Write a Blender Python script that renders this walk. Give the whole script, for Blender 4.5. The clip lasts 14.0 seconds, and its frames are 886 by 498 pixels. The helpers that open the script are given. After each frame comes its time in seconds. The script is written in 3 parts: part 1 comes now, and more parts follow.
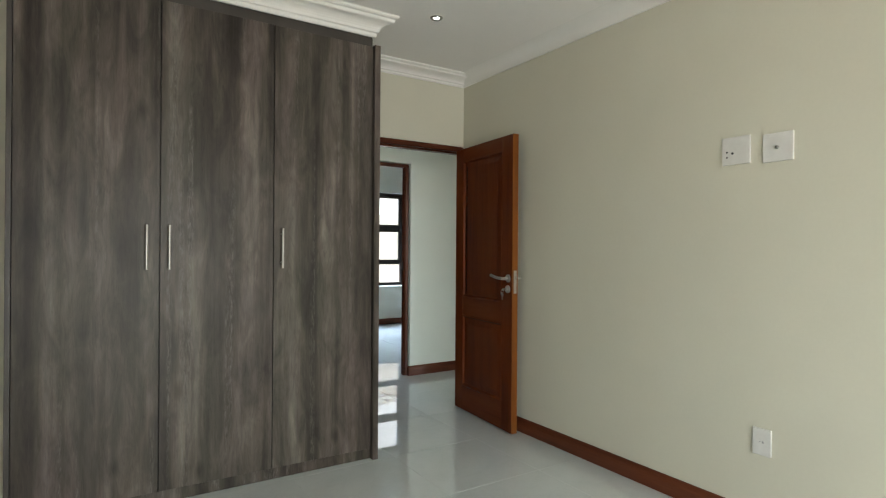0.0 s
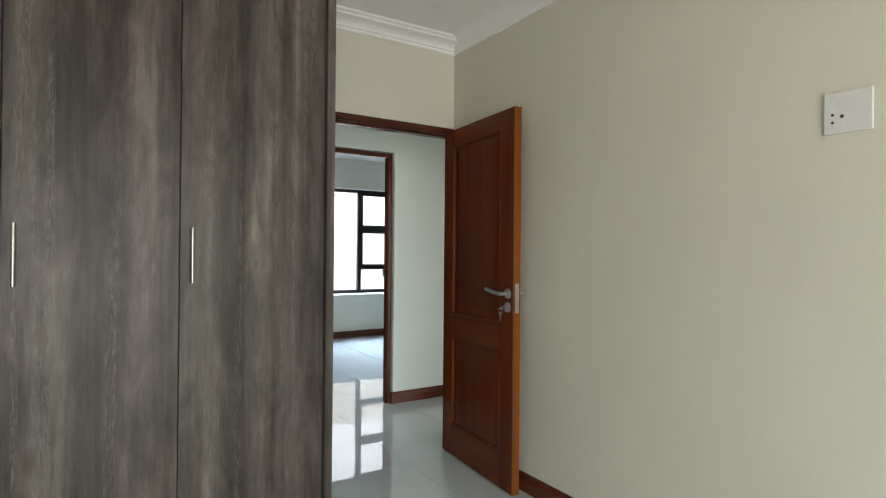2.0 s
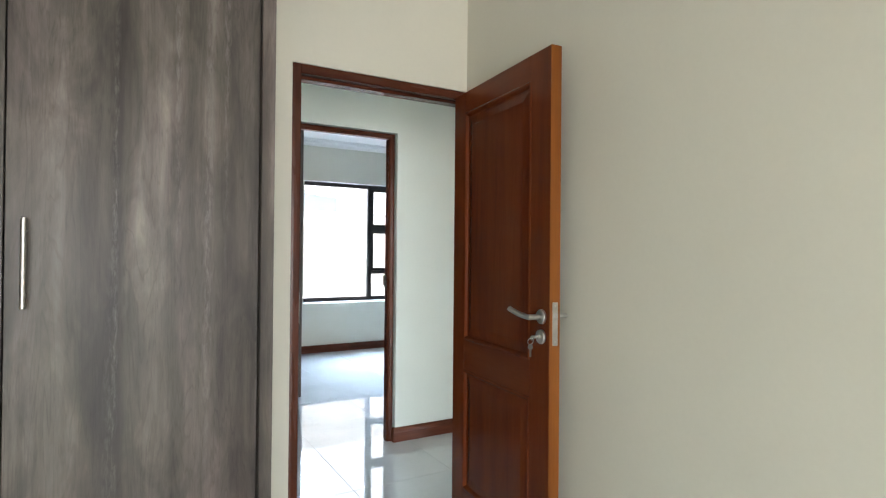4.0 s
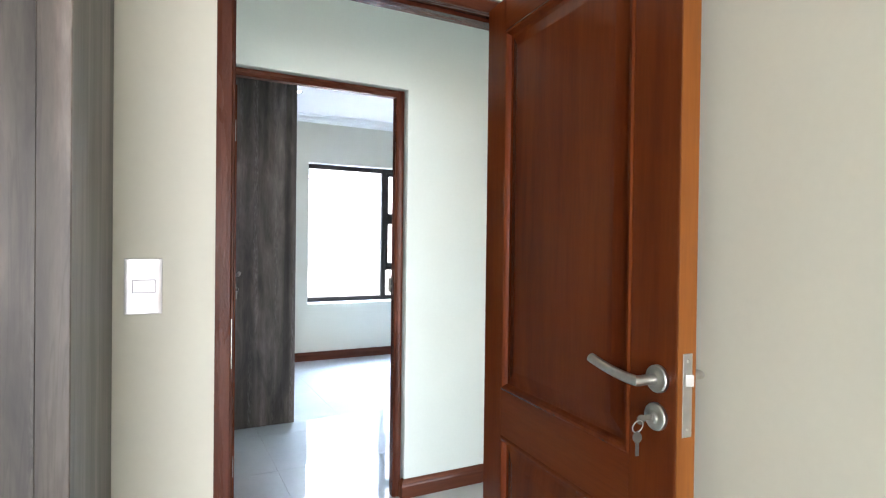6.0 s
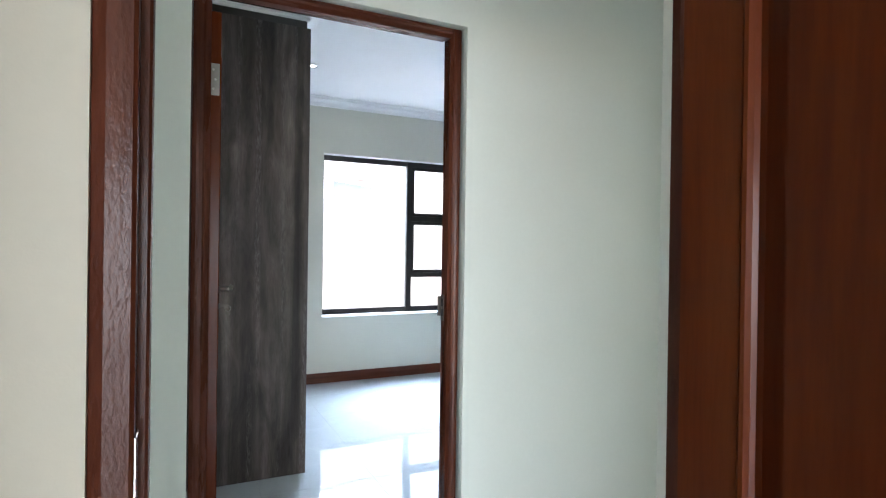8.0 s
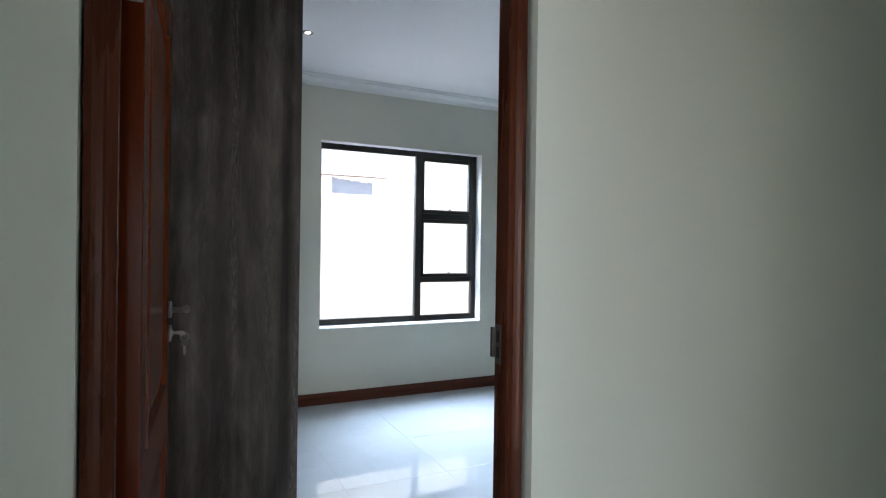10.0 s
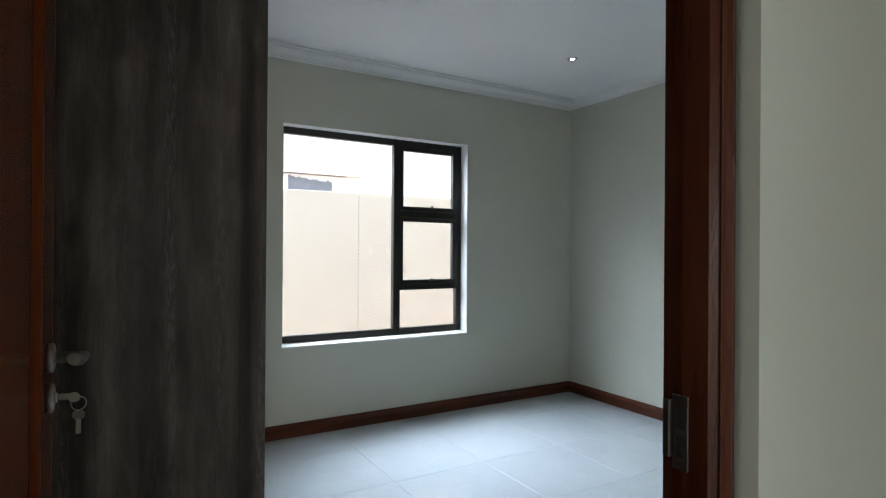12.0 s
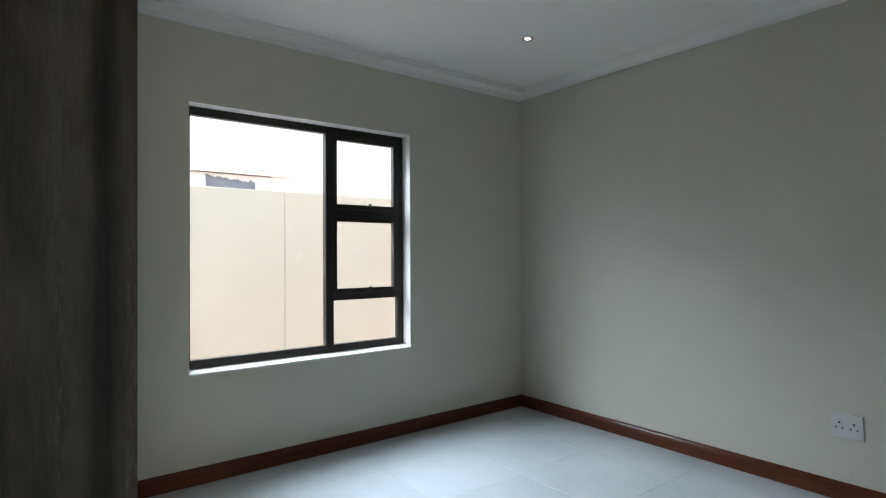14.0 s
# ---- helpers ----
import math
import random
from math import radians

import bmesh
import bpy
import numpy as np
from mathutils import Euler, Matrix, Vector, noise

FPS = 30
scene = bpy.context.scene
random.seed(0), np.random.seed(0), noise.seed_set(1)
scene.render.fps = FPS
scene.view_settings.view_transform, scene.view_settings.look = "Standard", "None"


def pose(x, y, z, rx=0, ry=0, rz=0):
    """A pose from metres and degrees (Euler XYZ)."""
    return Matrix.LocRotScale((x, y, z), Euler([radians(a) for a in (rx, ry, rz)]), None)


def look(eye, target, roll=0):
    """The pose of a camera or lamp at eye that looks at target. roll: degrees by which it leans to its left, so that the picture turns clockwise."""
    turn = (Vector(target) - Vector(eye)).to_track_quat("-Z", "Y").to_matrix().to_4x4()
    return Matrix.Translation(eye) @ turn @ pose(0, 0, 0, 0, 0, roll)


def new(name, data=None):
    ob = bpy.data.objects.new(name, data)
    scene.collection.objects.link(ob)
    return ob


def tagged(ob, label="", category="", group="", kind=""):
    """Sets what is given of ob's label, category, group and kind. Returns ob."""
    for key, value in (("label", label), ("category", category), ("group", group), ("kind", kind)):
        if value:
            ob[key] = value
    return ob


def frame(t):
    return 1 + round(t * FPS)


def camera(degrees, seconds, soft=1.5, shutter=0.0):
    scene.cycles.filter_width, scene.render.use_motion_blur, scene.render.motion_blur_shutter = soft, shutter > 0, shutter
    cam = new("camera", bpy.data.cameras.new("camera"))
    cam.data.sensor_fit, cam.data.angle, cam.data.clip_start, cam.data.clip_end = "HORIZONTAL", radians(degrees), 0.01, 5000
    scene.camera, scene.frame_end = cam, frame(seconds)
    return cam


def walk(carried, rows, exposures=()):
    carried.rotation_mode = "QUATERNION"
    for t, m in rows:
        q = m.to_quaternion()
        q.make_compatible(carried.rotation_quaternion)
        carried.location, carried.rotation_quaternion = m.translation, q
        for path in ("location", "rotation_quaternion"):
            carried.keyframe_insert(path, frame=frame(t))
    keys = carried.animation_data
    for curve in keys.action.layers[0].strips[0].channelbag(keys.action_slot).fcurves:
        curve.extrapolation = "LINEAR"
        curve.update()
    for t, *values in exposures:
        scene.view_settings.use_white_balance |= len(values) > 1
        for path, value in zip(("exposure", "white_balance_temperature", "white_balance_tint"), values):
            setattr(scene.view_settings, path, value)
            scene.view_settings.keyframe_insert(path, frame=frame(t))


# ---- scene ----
cam = camera(77.4, 14.0, soft=1.2)
PATH = [
    (0, (0.082, 0.149, 1.248), (1.159, 1.834, 1.25), 0.4),
    (0.5, (0.207, 0.307, 1.256), (1.287, 1.99, 1.257), 0.4),
    (1, (0.334, 0.452, 1.253), (1.409, 2.139, 1.255), 0.4),
    (1.5, (0.488, 0.636, 1.274), (1.56, 2.325, 1.279), 0.4),
    (2, (0.639, 0.797, 1.273), (1.704, 2.489, 1.282), 0.5),
    (2.5, (0.809, 0.947, 1.28), (1.852, 2.653, 1.293), 0.4),
    (3, (0.948, 1.103, 1.272), (1.961, 2.828, 1.278), 0.5),
    (3.2, (0.977, 1.19, 1.276), (2.001, 2.909, 1.286), 0.5),
    (5.3, (1.501, 1.999, 1.29), (2.411, 3.78, 1.296), 0.7),
    (5.5, (1.521, 2.09, 1.311), (2.446, 3.863, 1.291), 0.7),
    (6, (1.629, 2.326, 1.307), (2.543, 4.105, 1.289), 0.7),
    (6.5, (1.702, 2.524, 1.298), (2.597, 4.313, 1.283), 0.6),
    (7, (1.753, 2.748, 1.311), (2.626, 4.547, 1.298), 0.8),
    (7.5, (1.788, 2.962, 1.303), (2.656, 4.764, 1.294), 0.9),
    (8, (1.827, 3.183, 1.304), (2.697, 4.983, 1.299), 0.8),
    (10.3, (2.016, 4.023, 1.317), (2.892, 5.821, 1.31), 0.8),
    (10.5, (2.02, 4.137, 1.307), (2.915, 5.926, 1.304), 0.7),
    (11, (2.032, 4.32, 1.309), (2.959, 6.092, 1.311), 0.5),
    (11.5, (2.05, 4.433, 1.311), (3.023, 6.181, 1.311), 0.5),
    (12, (2.095, 4.556, 1.312), (3.112, 6.277, 1.316), 0.4),
    (12.5, (2.148, 4.695, 1.315), (3.209, 6.391, 1.324), 0.3),
    (13, (2.2, 4.777, 1.311), (3.304, 6.445, 1.323), 0.2),
    (13.5, (2.257, 4.894, 1.312), (3.415, 6.525, 1.326), 0.1),
    (14, (2.304, 5.043, 1.305), (3.528, 6.625, 1.325), -0.3),
]
EXPOSURE = [(0.0, 0.88, 6500, 6), (1.5, 1.0, 6420, 7), (3.0, 1.28, 6350, 8.5), (5.5, 2.15, 6050, 13), (6.0, 2.25, 6050, 13.5), (7.0, 2.1, 6030, 13.5),
            (8.0, 1.72, 6030, 12.5), (10.5, 0.6, 6300, 11), (11.0, 0.42, 6450, 10), (12.5, 0.17, 6750, 8.5), (14.0, 0.1, 6880, 8.5)]
walk(cam, [(t, look(eye, target, roll)) for t, eye, target, roll in PATH], EXPOSURE)

# ---- light ----
world = bpy.data.worlds.new("sky")
scene.world = world
world.use_nodes = True
wn = world.node_tree.nodes
sky = wn.new("ShaderNodeTexSky")
sky.sky_type = "NISHITA"
sky.sun_disc = False
sky.sun_elevation = radians(60.6)
sky.sun_rotation = radians(268)
sky.dust_density = 3.0
wn["Background"].inputs["Strength"].default_value = 0.155
# a bright, hazy, mostly clouded sky
haze = wn.new("ShaderNodeMix")
haze.data_type = "RGBA"
haze.inputs["Factor"].default_value = 0.6
haze.inputs["B"].default_value = (16.0, 16.1, 16.3, 1)
world.node_tree.links.new(sky.outputs["Color"], haze.inputs["A"])
world.node_tree.links.new(haze.outputs["Result"], wn["Background"].inputs["Color"])

sun_data = bpy.data.lights.new("sun", "SUN")
sun_data.energy = 4.2
sun_data.angle = radians(12)
sun_data.color = (1.0, 0.94, 0.86)
sun = new("sun", sun_data)
sun.matrix_world = look((-9.0, 0.4, 16.0), (0, 0, 0))


def daylight_lamp(name, eye, target, sx, sy, watts, colour, spread=180):
    """An area lamp that stands in for daylight."""
    d = bpy.data.lights.new(name, "AREA")
    d.shape, d.size, d.size_y, d.energy, d.color = "RECTANGLE", sx, sy, watts, colour
    d.spread = radians(spread)
    ob = new(name, d)
    ob.matrix_world = look(eye, target)
    return ob


daylight_lamp("daylight_bedroom_glass_door", (0.8, -2.66, 1.06), (1.0, 2.0, -1.6), 1.65, 2.0, 40, (0.95, 0.985, 1.0), 150)
# assumed west window, unseen; its lamp is added to brighten the east wall
daylight_lamp("assumed_bedroom_west_window", (-0.29, -1.55, 1.37), (1.9, 2.2, 0.0), 1.5, 1.45, 7.5, (0.95, 0.985, 1.0), 150)
# added lamp in an unseen opening, lightens the passage from its west end
daylight_lamp("passage_end_fill", (-2.06, 4.44, 1.05), (2.0, 4.44, 1.05), 0.8, 2.0, 1.2, (0.88, 1.0, 0.96))
# added lamp in an assumed, unseen doorway, lightens the wall across the passage
daylight_lamp("side_doorway_fill", (3.32, 3.88, 1.1), (3.32, 4.9, 1.1), 0.54, 1.9, 0.3, (0.86, 1.0, 0.96))
# unseen lamp past the boundary wall, added to brighten the second bedroom's window
daylight_lamp("yard_fill_lamp", (1.6, 12.4, 5.7), (4.0, 8.6, 1.2), 11.0, 4.5, 3100, (0.64, 0.78, 1.0))

# ---- materials ----


def material(name, rough=0.5, metal=0.0, spec=0.5, coat=0.0):
    m = bpy.data.materials.new(name)
    m.use_nodes = True
    b = m.node_tree.nodes["Principled BSDF"]
    b.inputs["Roughness"].default_value = rough
    b.inputs["Metallic"].default_value = metal
    b.inputs["Specular IOR Level"].default_value = spec
    b.inputs["Coat Weight"].default_value = coat
    return m, m.node_tree.nodes, m.node_tree.links, b


def coords(n, l, scale, spread=0.0, turn=(0, 0, 0)):
    """Object coordinates, scaled, each object shifted by its own random amount."""
    tc, mp = n.new("ShaderNodeTexCoord"), n.new("ShaderNodeMapping")
    mp.inputs["Scale"].default_value = scale
    mp.inputs["Rotation"].default_value = turn
    if spread:
        oi, mul, add = n.new("ShaderNodeObjectInfo"), n.new("ShaderNodeMath"), n.new("ShaderNodeVectorMath")
        mul.operation, mul.inputs[1].default_value = "MULTIPLY", spread
        l.new(oi.outputs["Random"], mul.inputs[0])
        l.new(tc.outputs["Object"], add.inputs[0])
        l.new(mul.outputs[0], add.inputs[1])
        l.new(add.outputs[0], mp.inputs["Vector"])
    else:
        l.new(tc.outputs["Object"], mp.inputs["Vector"])
    return mp.outputs["Vector"]


def noise_tex(n, l, vec, scale, detail=4.0, rough=0.55, distort=0.0):
    t = n.new("ShaderNodeTexNoise")
    t.inputs["Scale"].default_value = scale
    t.inputs["Detail"].default_value = detail
    t.inputs["Roughness"].default_value = rough
    t.inputs["Distortion"].default_value = distort
    l.new(vec, t.inputs["Vector"])
    return t.outputs["Fac"]


def ramp(n, l, fac, stops):
    r = n.new("ShaderNodeValToRGB")
    e = r.color_ramp.elements
    while len(e) < len(stops):
        e.new(0.5)
    for i, (p, c) in enumerate(stops):
        e[i].position, e[i].color = p, (*c, 1)
    l.new(fac, r.inputs["Fac"])
    return r.outputs["Color"]


def blend(n, l, a, b, fac, mode="MIX"):
    x = n.new("ShaderNodeMix")
    x.data_type, x.blend_type = "RGBA", mode
    for sock, v in ((x.inputs["A"], a), (x.inputs["B"], b)):
        if isinstance(v, tuple):
            sock.default_value = (*v, 1)
        else:
            l.new(v, sock)
    if isinstance(fac, float):
        x.inputs["Factor"].default_value = fac
    else:
        l.new(fac, x.inputs["Factor"])
    return x.outputs["Result"]


def bump(n, l, b, height, strength, dist):
    u = n.new("ShaderNodeBump")
    u.inputs["Strength"].default_value, u.inputs["Distance"].default_value = strength, dist
    l.new(height, u.inputs["Height"])
    l.new(u.outputs["Normal"], b.inputs["Normal"])


def spread_value(n, l, b, sock, fac, lo, hi):
    r = n.new("ShaderNodeMapRange")
    r.inputs["To Min"].default_value, r.inputs["To Max"].default_value = lo, hi
    l.new(fac, r.inputs["Value"])
    l.new(r.outputs["Result"], b.inputs[sock])


def paint(name, colour, rough=0.55, vary=0.03, grain=0.12):
    """Rolled wall paint: faint mottling and roller stipple."""
    m, n, l, b = material(name, rough)
    v = coords(n, l, (1, 1, 1))
    big = noise_tex(n, l, v, 1.3, 3)
    lo, hi = tuple(c * (1 - vary) for c in colour), tuple(min(1, c * (1 + vary)) for c in colour)
    col = ramp(n, l, big, [(0.3, lo), (0.7, hi)])
    fine = noise_tex(n, l, v, 60, 3)
    col = blend(n, l, col, ramp(n, l, fine, [(0.35, (0.95, 0.95, 0.95)), (0.65, (1, 1, 1))]), 0.3, "MULTIPLY")
    l.new(col, b.inputs["Base Color"])
    spread_value(n, l, b, "Roughness", big, rough - 0.07, rough + 0.07)
    bump(n, l, b, noise_tex(n, l, v, 240, 2), grain, 0.0012)
    return m


def timber(name, dark, mid, light, along=(9, 9, 0.7), rough=0.22, coat=0.02, rough_spread=0.06, ripple=0.0, spec=0.13):
    """Varnished hardwood with long streaks; the grain runs along the least scaled axis."""
    m, n, l, b = material(name, rough, spec=spec, coat=coat)
    b.inputs["Coat Roughness"].default_value = 0.1
    v = coords(n, l, along, 7.0)
    streak = noise_tex(n, l, v, 1.1, 5, 0.55, 0.25)
    col = ramp(n, l, streak, [(0.25, dark), (0.5, mid), (0.78, light)])
    fine = noise_tex(n, l, coords(n, l, tuple(a * 9 for a in along), 7.0), 2.0, 3)
    col = blend(n, l, col, ramp(n, l, fine, [(0.35, (0.78, 0.74, 0.7)), (0.6, (1, 1, 1))]), 0.4, "MULTIPLY")
    l.new(col, b.inputs["Base Color"])
    spread_value(n, l, b, "Roughness", streak, rough - rough_spread, rough + rough_spread)
    if ripple:
        bump(n, l, b, noise_tex(n, l, coords(n, l, (1, 1, 0.5)), 210, 2, 0.5, 0.25), ripple, 0.003)
    else:
        bump(n, l, b, fine, 0.12, 0.001)
    return m


def melamine(name, flecks=1.0):
    """Grey-brown weathered oak foil: broad soft bands, long cathedral streaks, flecked pale lines and small knots."""
    m, n, l, b = material(name, 0.45, spec=0.24)
    bands = noise_tex(n, l, coords(n, l, (7.5, 7.5, 0.28), 11.0), 1.15, 3, 0.5, 0.25)
    col = ramp(n, l, bands, [(0.3, (0.036, 0.031, 0.026)), (0.43, (0.066, 0.057, 0.05)), (0.55, (0.108, 0.096, 0.086)),
                             (0.7, (0.175, 0.157, 0.142))])
    cloud = noise_tex(n, l, coords(n, l, (9, 9, 2.2), 11.0), 1.2, 5, 0.62, 1.1)
    col = blend(n, l, col, ramp(n, l, cloud, [(0.32, (0.62, 0.6, 0.6)), (0.52, (0.98, 0.95, 0.93)), (0.68, (1.36, 1.32, 1.28))]), 0.95, "MULTIPLY")
    streak = noise_tex(n, l, coords(n, l, (38, 38, 1.5), 11.0), 1.5, 6, 0.66, 0.7)
    col = blend(n, l, col, ramp(n, l, streak, [(0.3, (0.6, 0.575, 0.56)), (0.64, (1.14, 1.12, 1.1))]), 0.3, "MULTIPLY")
    # larger mottling across the boards
    mottle = noise_tex(n, l, coords(n, l, (4.5, 4.5, 1.3), 7.0), 1.2, 3, 0.55, 0.8)
    col = blend(n, l, col, ramp(n, l, mottle, [(0.34, (0.72, 0.71, 0.66)), (0.5, (1.0, 0.98, 0.96)), (0.66, (1.32, 1.27, 1.28))]), 0.85, "MULTIPLY")
    # short pores
    grain = noise_tex(n, l, coords(n, l, (130, 130, 13), 11.0), 1.4, 5, 0.7, 0.6)
    col = blend(n, l, col, ramp(n, l, grain, [(0.36, (0.62, 0.6, 0.59)), (0.6, (1.1, 1.1, 1.09))]), 0.3, "MULTIPLY")
    tint = noise_tex(n, l, coords(n, l, (3, 3, 0.6), 19.0), 1.0, 2)
    col = blend(n, l, col, ramp(n, l, tint, [(0.38, (1.03, 0.985, 0.99)), (0.62, (0.97, 1.02, 0.96))]), 0.8, "MULTIPLY")
    # pale flecked lines that keep to a few long stripes
    worm = noise_tex(n, l, coords(n, l, (75, 75, 13), 11.0), 1.6, 6, 0.78, 0.5)
    stripe = noise_tex(n, l, coords(n, l, (17, 17, 0.3), 17.0), 1.0, 2, 0.4)
    mask = n.new("ShaderNodeMath")
    mask.operation = "MULTIPLY"
    l.new(ramp(n, l, worm, [(0.46, (0, 0, 0)), (0.66, (0.8 * flecks,) * 3)]), mask.inputs[0])
    l.new(ramp(n, l, stripe, [(0.54, (0, 0, 0)), (0.64, (1, 1, 1))]), mask.inputs[1])
    col = blend(n, l, col, (0.2, 0.182, 0.165), mask.outputs[0])
    # fine dark growth lines that wander up the board
    rings = noise_tex(n, l, coords(n, l, (15, 15, 1.1), 5.0), 1.3, 4, 0.55, 0.9)
    col = blend(n, l, col, ramp(n, l, rings, [(0.43, (1, 1, 1)), (0.445, (0.72, 0.7, 0.69)), (0.46, (1, 1, 1)), (0.53, (1, 1, 1)), (0.55, (0.74, 0.72, 0.71)),
                                              (0.565, (1, 1, 1))]), 0.7, "MULTIPLY")
    vo = n.new("ShaderNodeTexVoronoi")
    vo.inputs["Scale"].default_value = 1.0
    l.new(coords(n, l, (4.2, 4.2, 1.9), 13.0), vo.inputs["Vector"])
    col = blend(n, l, col, ramp(n, l, vo.outputs["Distance"], [(0.03, (0.35, 0.32, 0.3)), (0.12, (1, 1, 1))]), 0.75, "MULTIPLY")
    l.new(col, b.inputs["Base Color"])
    spread_value(n, l, b, "Roughness", streak, 0.34, 0.5)
    bump(n, l, b, streak, 0.15, 0.0008)
    return m


def porcelain(name):
    """Polished porcelain floor tile, pale, with soft clouds and faint veins."""
    m, n, l, b = material(name, 0.05, spec=0.8)
    b.inputs["IOR"].default_value = 1.85
    v = coords(n, l, (1, 1, 1), 23.0)
    cloud = noise_tex(n, l, v, 2.4, 6, 0.6, 0.8)
    col = ramp(n, l, cloud, [(0.3, (0.595, 0.64, 0.645)), (0.52, (0.625, 0.67, 0.672)), (0.75, (0.655, 0.695, 0.697))])
    vein = noise_tex(n, l, v, 5.0, 8, 0.7, 2.2)
    col = blend(n, l, col, ramp(n, l, vein, [(0.47, (1, 1, 1)), (0.5, (0.94, 0.945, 0.94)), (0.53, (1, 1, 1))]), 0.7, "MULTIPLY")
    l.new(col, b.inputs["Base Color"])
    smear = noise_tex(n, l, coords(n, l, (1, 1, 1)), 3.2, 4)
    spread_value(n, l, b, "Roughness", smear, 0.008, 0.035)
    bump(n, l, b, noise_tex(n, l, v, 1.6, 2), 0.03, 0.004)
    return m


def steel(name, colour=(0.58, 0.57, 0.53), rough=0.33):
    m, n, l, b = material(name, rough, 1.0)
    v = coords(n, l, (24, 24, 24))
    f = noise_tex(n, l, v, 2.0, 3)
    l.new(ramp(n, l, f, [(0.3, tuple(c * 0.85 for c in colour)), (0.7, colour)]), b.inputs["Base Color"])
    spread_value(n, l, b, "Roughness", f, rough - 0.03, rough + 0.05)
    return m


def rough_coat(name, lo, hi, scale, rough=0.8, strength=0.3, dist=0.004):
    m, n, l, b = material(name, rough)
    v = coords(n, l, (1, 1, 1))
    f = noise_tex(n, l, v, scale, 6, 0.6)
    l.new(ramp(n, l, f, [(0.3, lo), (0.7, hi)]), b.inputs["Base Color"])
    bump(n, l, b, noise_tex(n, l, v, scale * 30, 3), strength, dist)
    return m


BEDROOM_PAINT = paint("bedroom_paint", (0.60, 0.58, 0.48))
PASSAGE_PAINT = paint("passage_paint", (0.75, 0.82, 0.765))
CEILING_PAINT = paint("ceiling_paint", (0.86, 0.84, 0.81), 0.7, 0.02, 0.12)
GYPSUM = paint("cornice_paint", (0.80, 0.785, 0.75), 0.5, 0.02, 0.06)
REVEAL_PAINT = paint("reveal_paint", (0.74, 0.72, 0.67), 0.5, 0.03, 0.2)
MAHOGANY = timber("varnished_mahogany", (0.075, 0.013, 0.003), (0.124, 0.0242, 0.005), (0.16, 0.038, 0.009))
MAHOGANY_ACROSS = timber("varnished_mahogany_rail", (0.075, 0.013, 0.003), (0.124, 0.0242, 0.005), (0.16, 0.038, 0.009), (0.7, 9, 9))
EDGE_TIMBER = timber("pale_mahogany_edge", (0.12, 0.036, 0.007), (0.19, 0.061, 0.011), (0.25, 0.088, 0.018), rough=0.35)
FRAME_TIMBER = timber("frame_mahogany", (0.038, 0.0095, 0.005), (0.084, 0.0225, 0.0105), (0.14, 0.043, 0.022), (14, 14, 1.6), 0.27, 0.03, ripple=0.22, spec=0.2)
SKIRT_X = timber("skirting_timber_x", (0.055, 0.013, 0.006), (0.105, 0.028, 0.012), (0.16, 0.05, 0.022), (0.8, 0.8, 16), 0.32, 0.25)
MELAMINE = melamine("grey_oak_melamine")
MELAMINE_EDGE = melamine("grey_oak_melamine_panel", 0.0)
CARCASS = rough_coat("dark_carcass_edging", (0.04, 0.033, 0.028), (0.06, 0.05, 0.043), 6, 0.45, 0.1, 0.0005)
TILE = porcelain("polished_porcelain")
GROUT = rough_coat("grey_grout", (0.44, 0.46, 0.46), (0.5, 0.52, 0.52), 20, 0.85, 0.3, 0.001)
STEEL = steel("brushed_steel")
SATIN_STEEL = steel("satin_bar_steel", (0.47, 0.45, 0.42), 0.36)
DULL_STEEL = steel("dull_steel", (0.17, 0.15, 0.135), 0.4)
# darker steel: shade on the second door's handles put into the colour
DIM_STEEL = steel("dim_steel", (0.33, 0.315, 0.29), 0.3)
BRIGHT_STEEL = steel("bright_steel", (0.74, 0.72, 0.68), 0.2)
BRONZE, bn, bl, bb = material("bronze_aluminium", 0.38, 0.35)
bl.new(ramp(bn, bl, noise_tex(bn, bl, coords(bn, bl, (1, 1, 1)), 30, 3), [(0.3, (0.018, 0.015, 0.013)), (0.7, (0.03, 0.026, 0.023))]),
       bb.inputs["Base Color"])
PLASTIC, pn, plk, pb = material("white_plastic", 0.08)
plk.new(ramp(pn, plk, noise_tex(pn, plk, coords(pn, plk, (1, 1, 1)), 40, 2), [(0.3, (0.64, 0.63, 0.60)), (0.7, (0.68, 0.67, 0.64))]),
        pb.inputs["Base Color"])
SWITCH_PLASTIC, sn, slk, sb = material("glossy_grey_white_plastic", 0.04)
slk.new(ramp(sn, slk, noise_tex(sn, slk, coords(sn, slk, (1, 1, 1)), 40, 2), [(0.3, (0.6, 0.59, 0.585)), (0.7, (0.63, 0.62, 0.615))]),
        sb.inputs["Base Color"])
HOLE, _, _, hb = material("dark_recess", 0.7)
hb.inputs["Base Color"].default_value = (0.02, 0.02, 0.02, 1)
PORT, _, _, pob = material("grey_port", 0.5)
pob.inputs["Base Color"].default_value = (0.3, 0.3, 0.3, 1)
BRASS, _, _, brb = material("nickel_key", 0.42, 1.0)
brb.inputs["Base Color"].default_value = (0.16, 0.145, 0.125, 1)
GLASS, _, _, gb = material("window_glass", 0.0)
gb.inputs["Transmission Weight"].default_value = 1.0
gb.inputs["IOR"].default_value = 1.45
LENS, _, _, lb = material("lamp_lens", 0.3)
lb.inputs["Base Color"].default_value = (0.9, 0.9, 0.88, 1)
lb.inputs["Emission Color"].default_value = (1.0, 0.96, 0.9, 1)
lb.inputs["Emission Strength"].default_value = 14.0
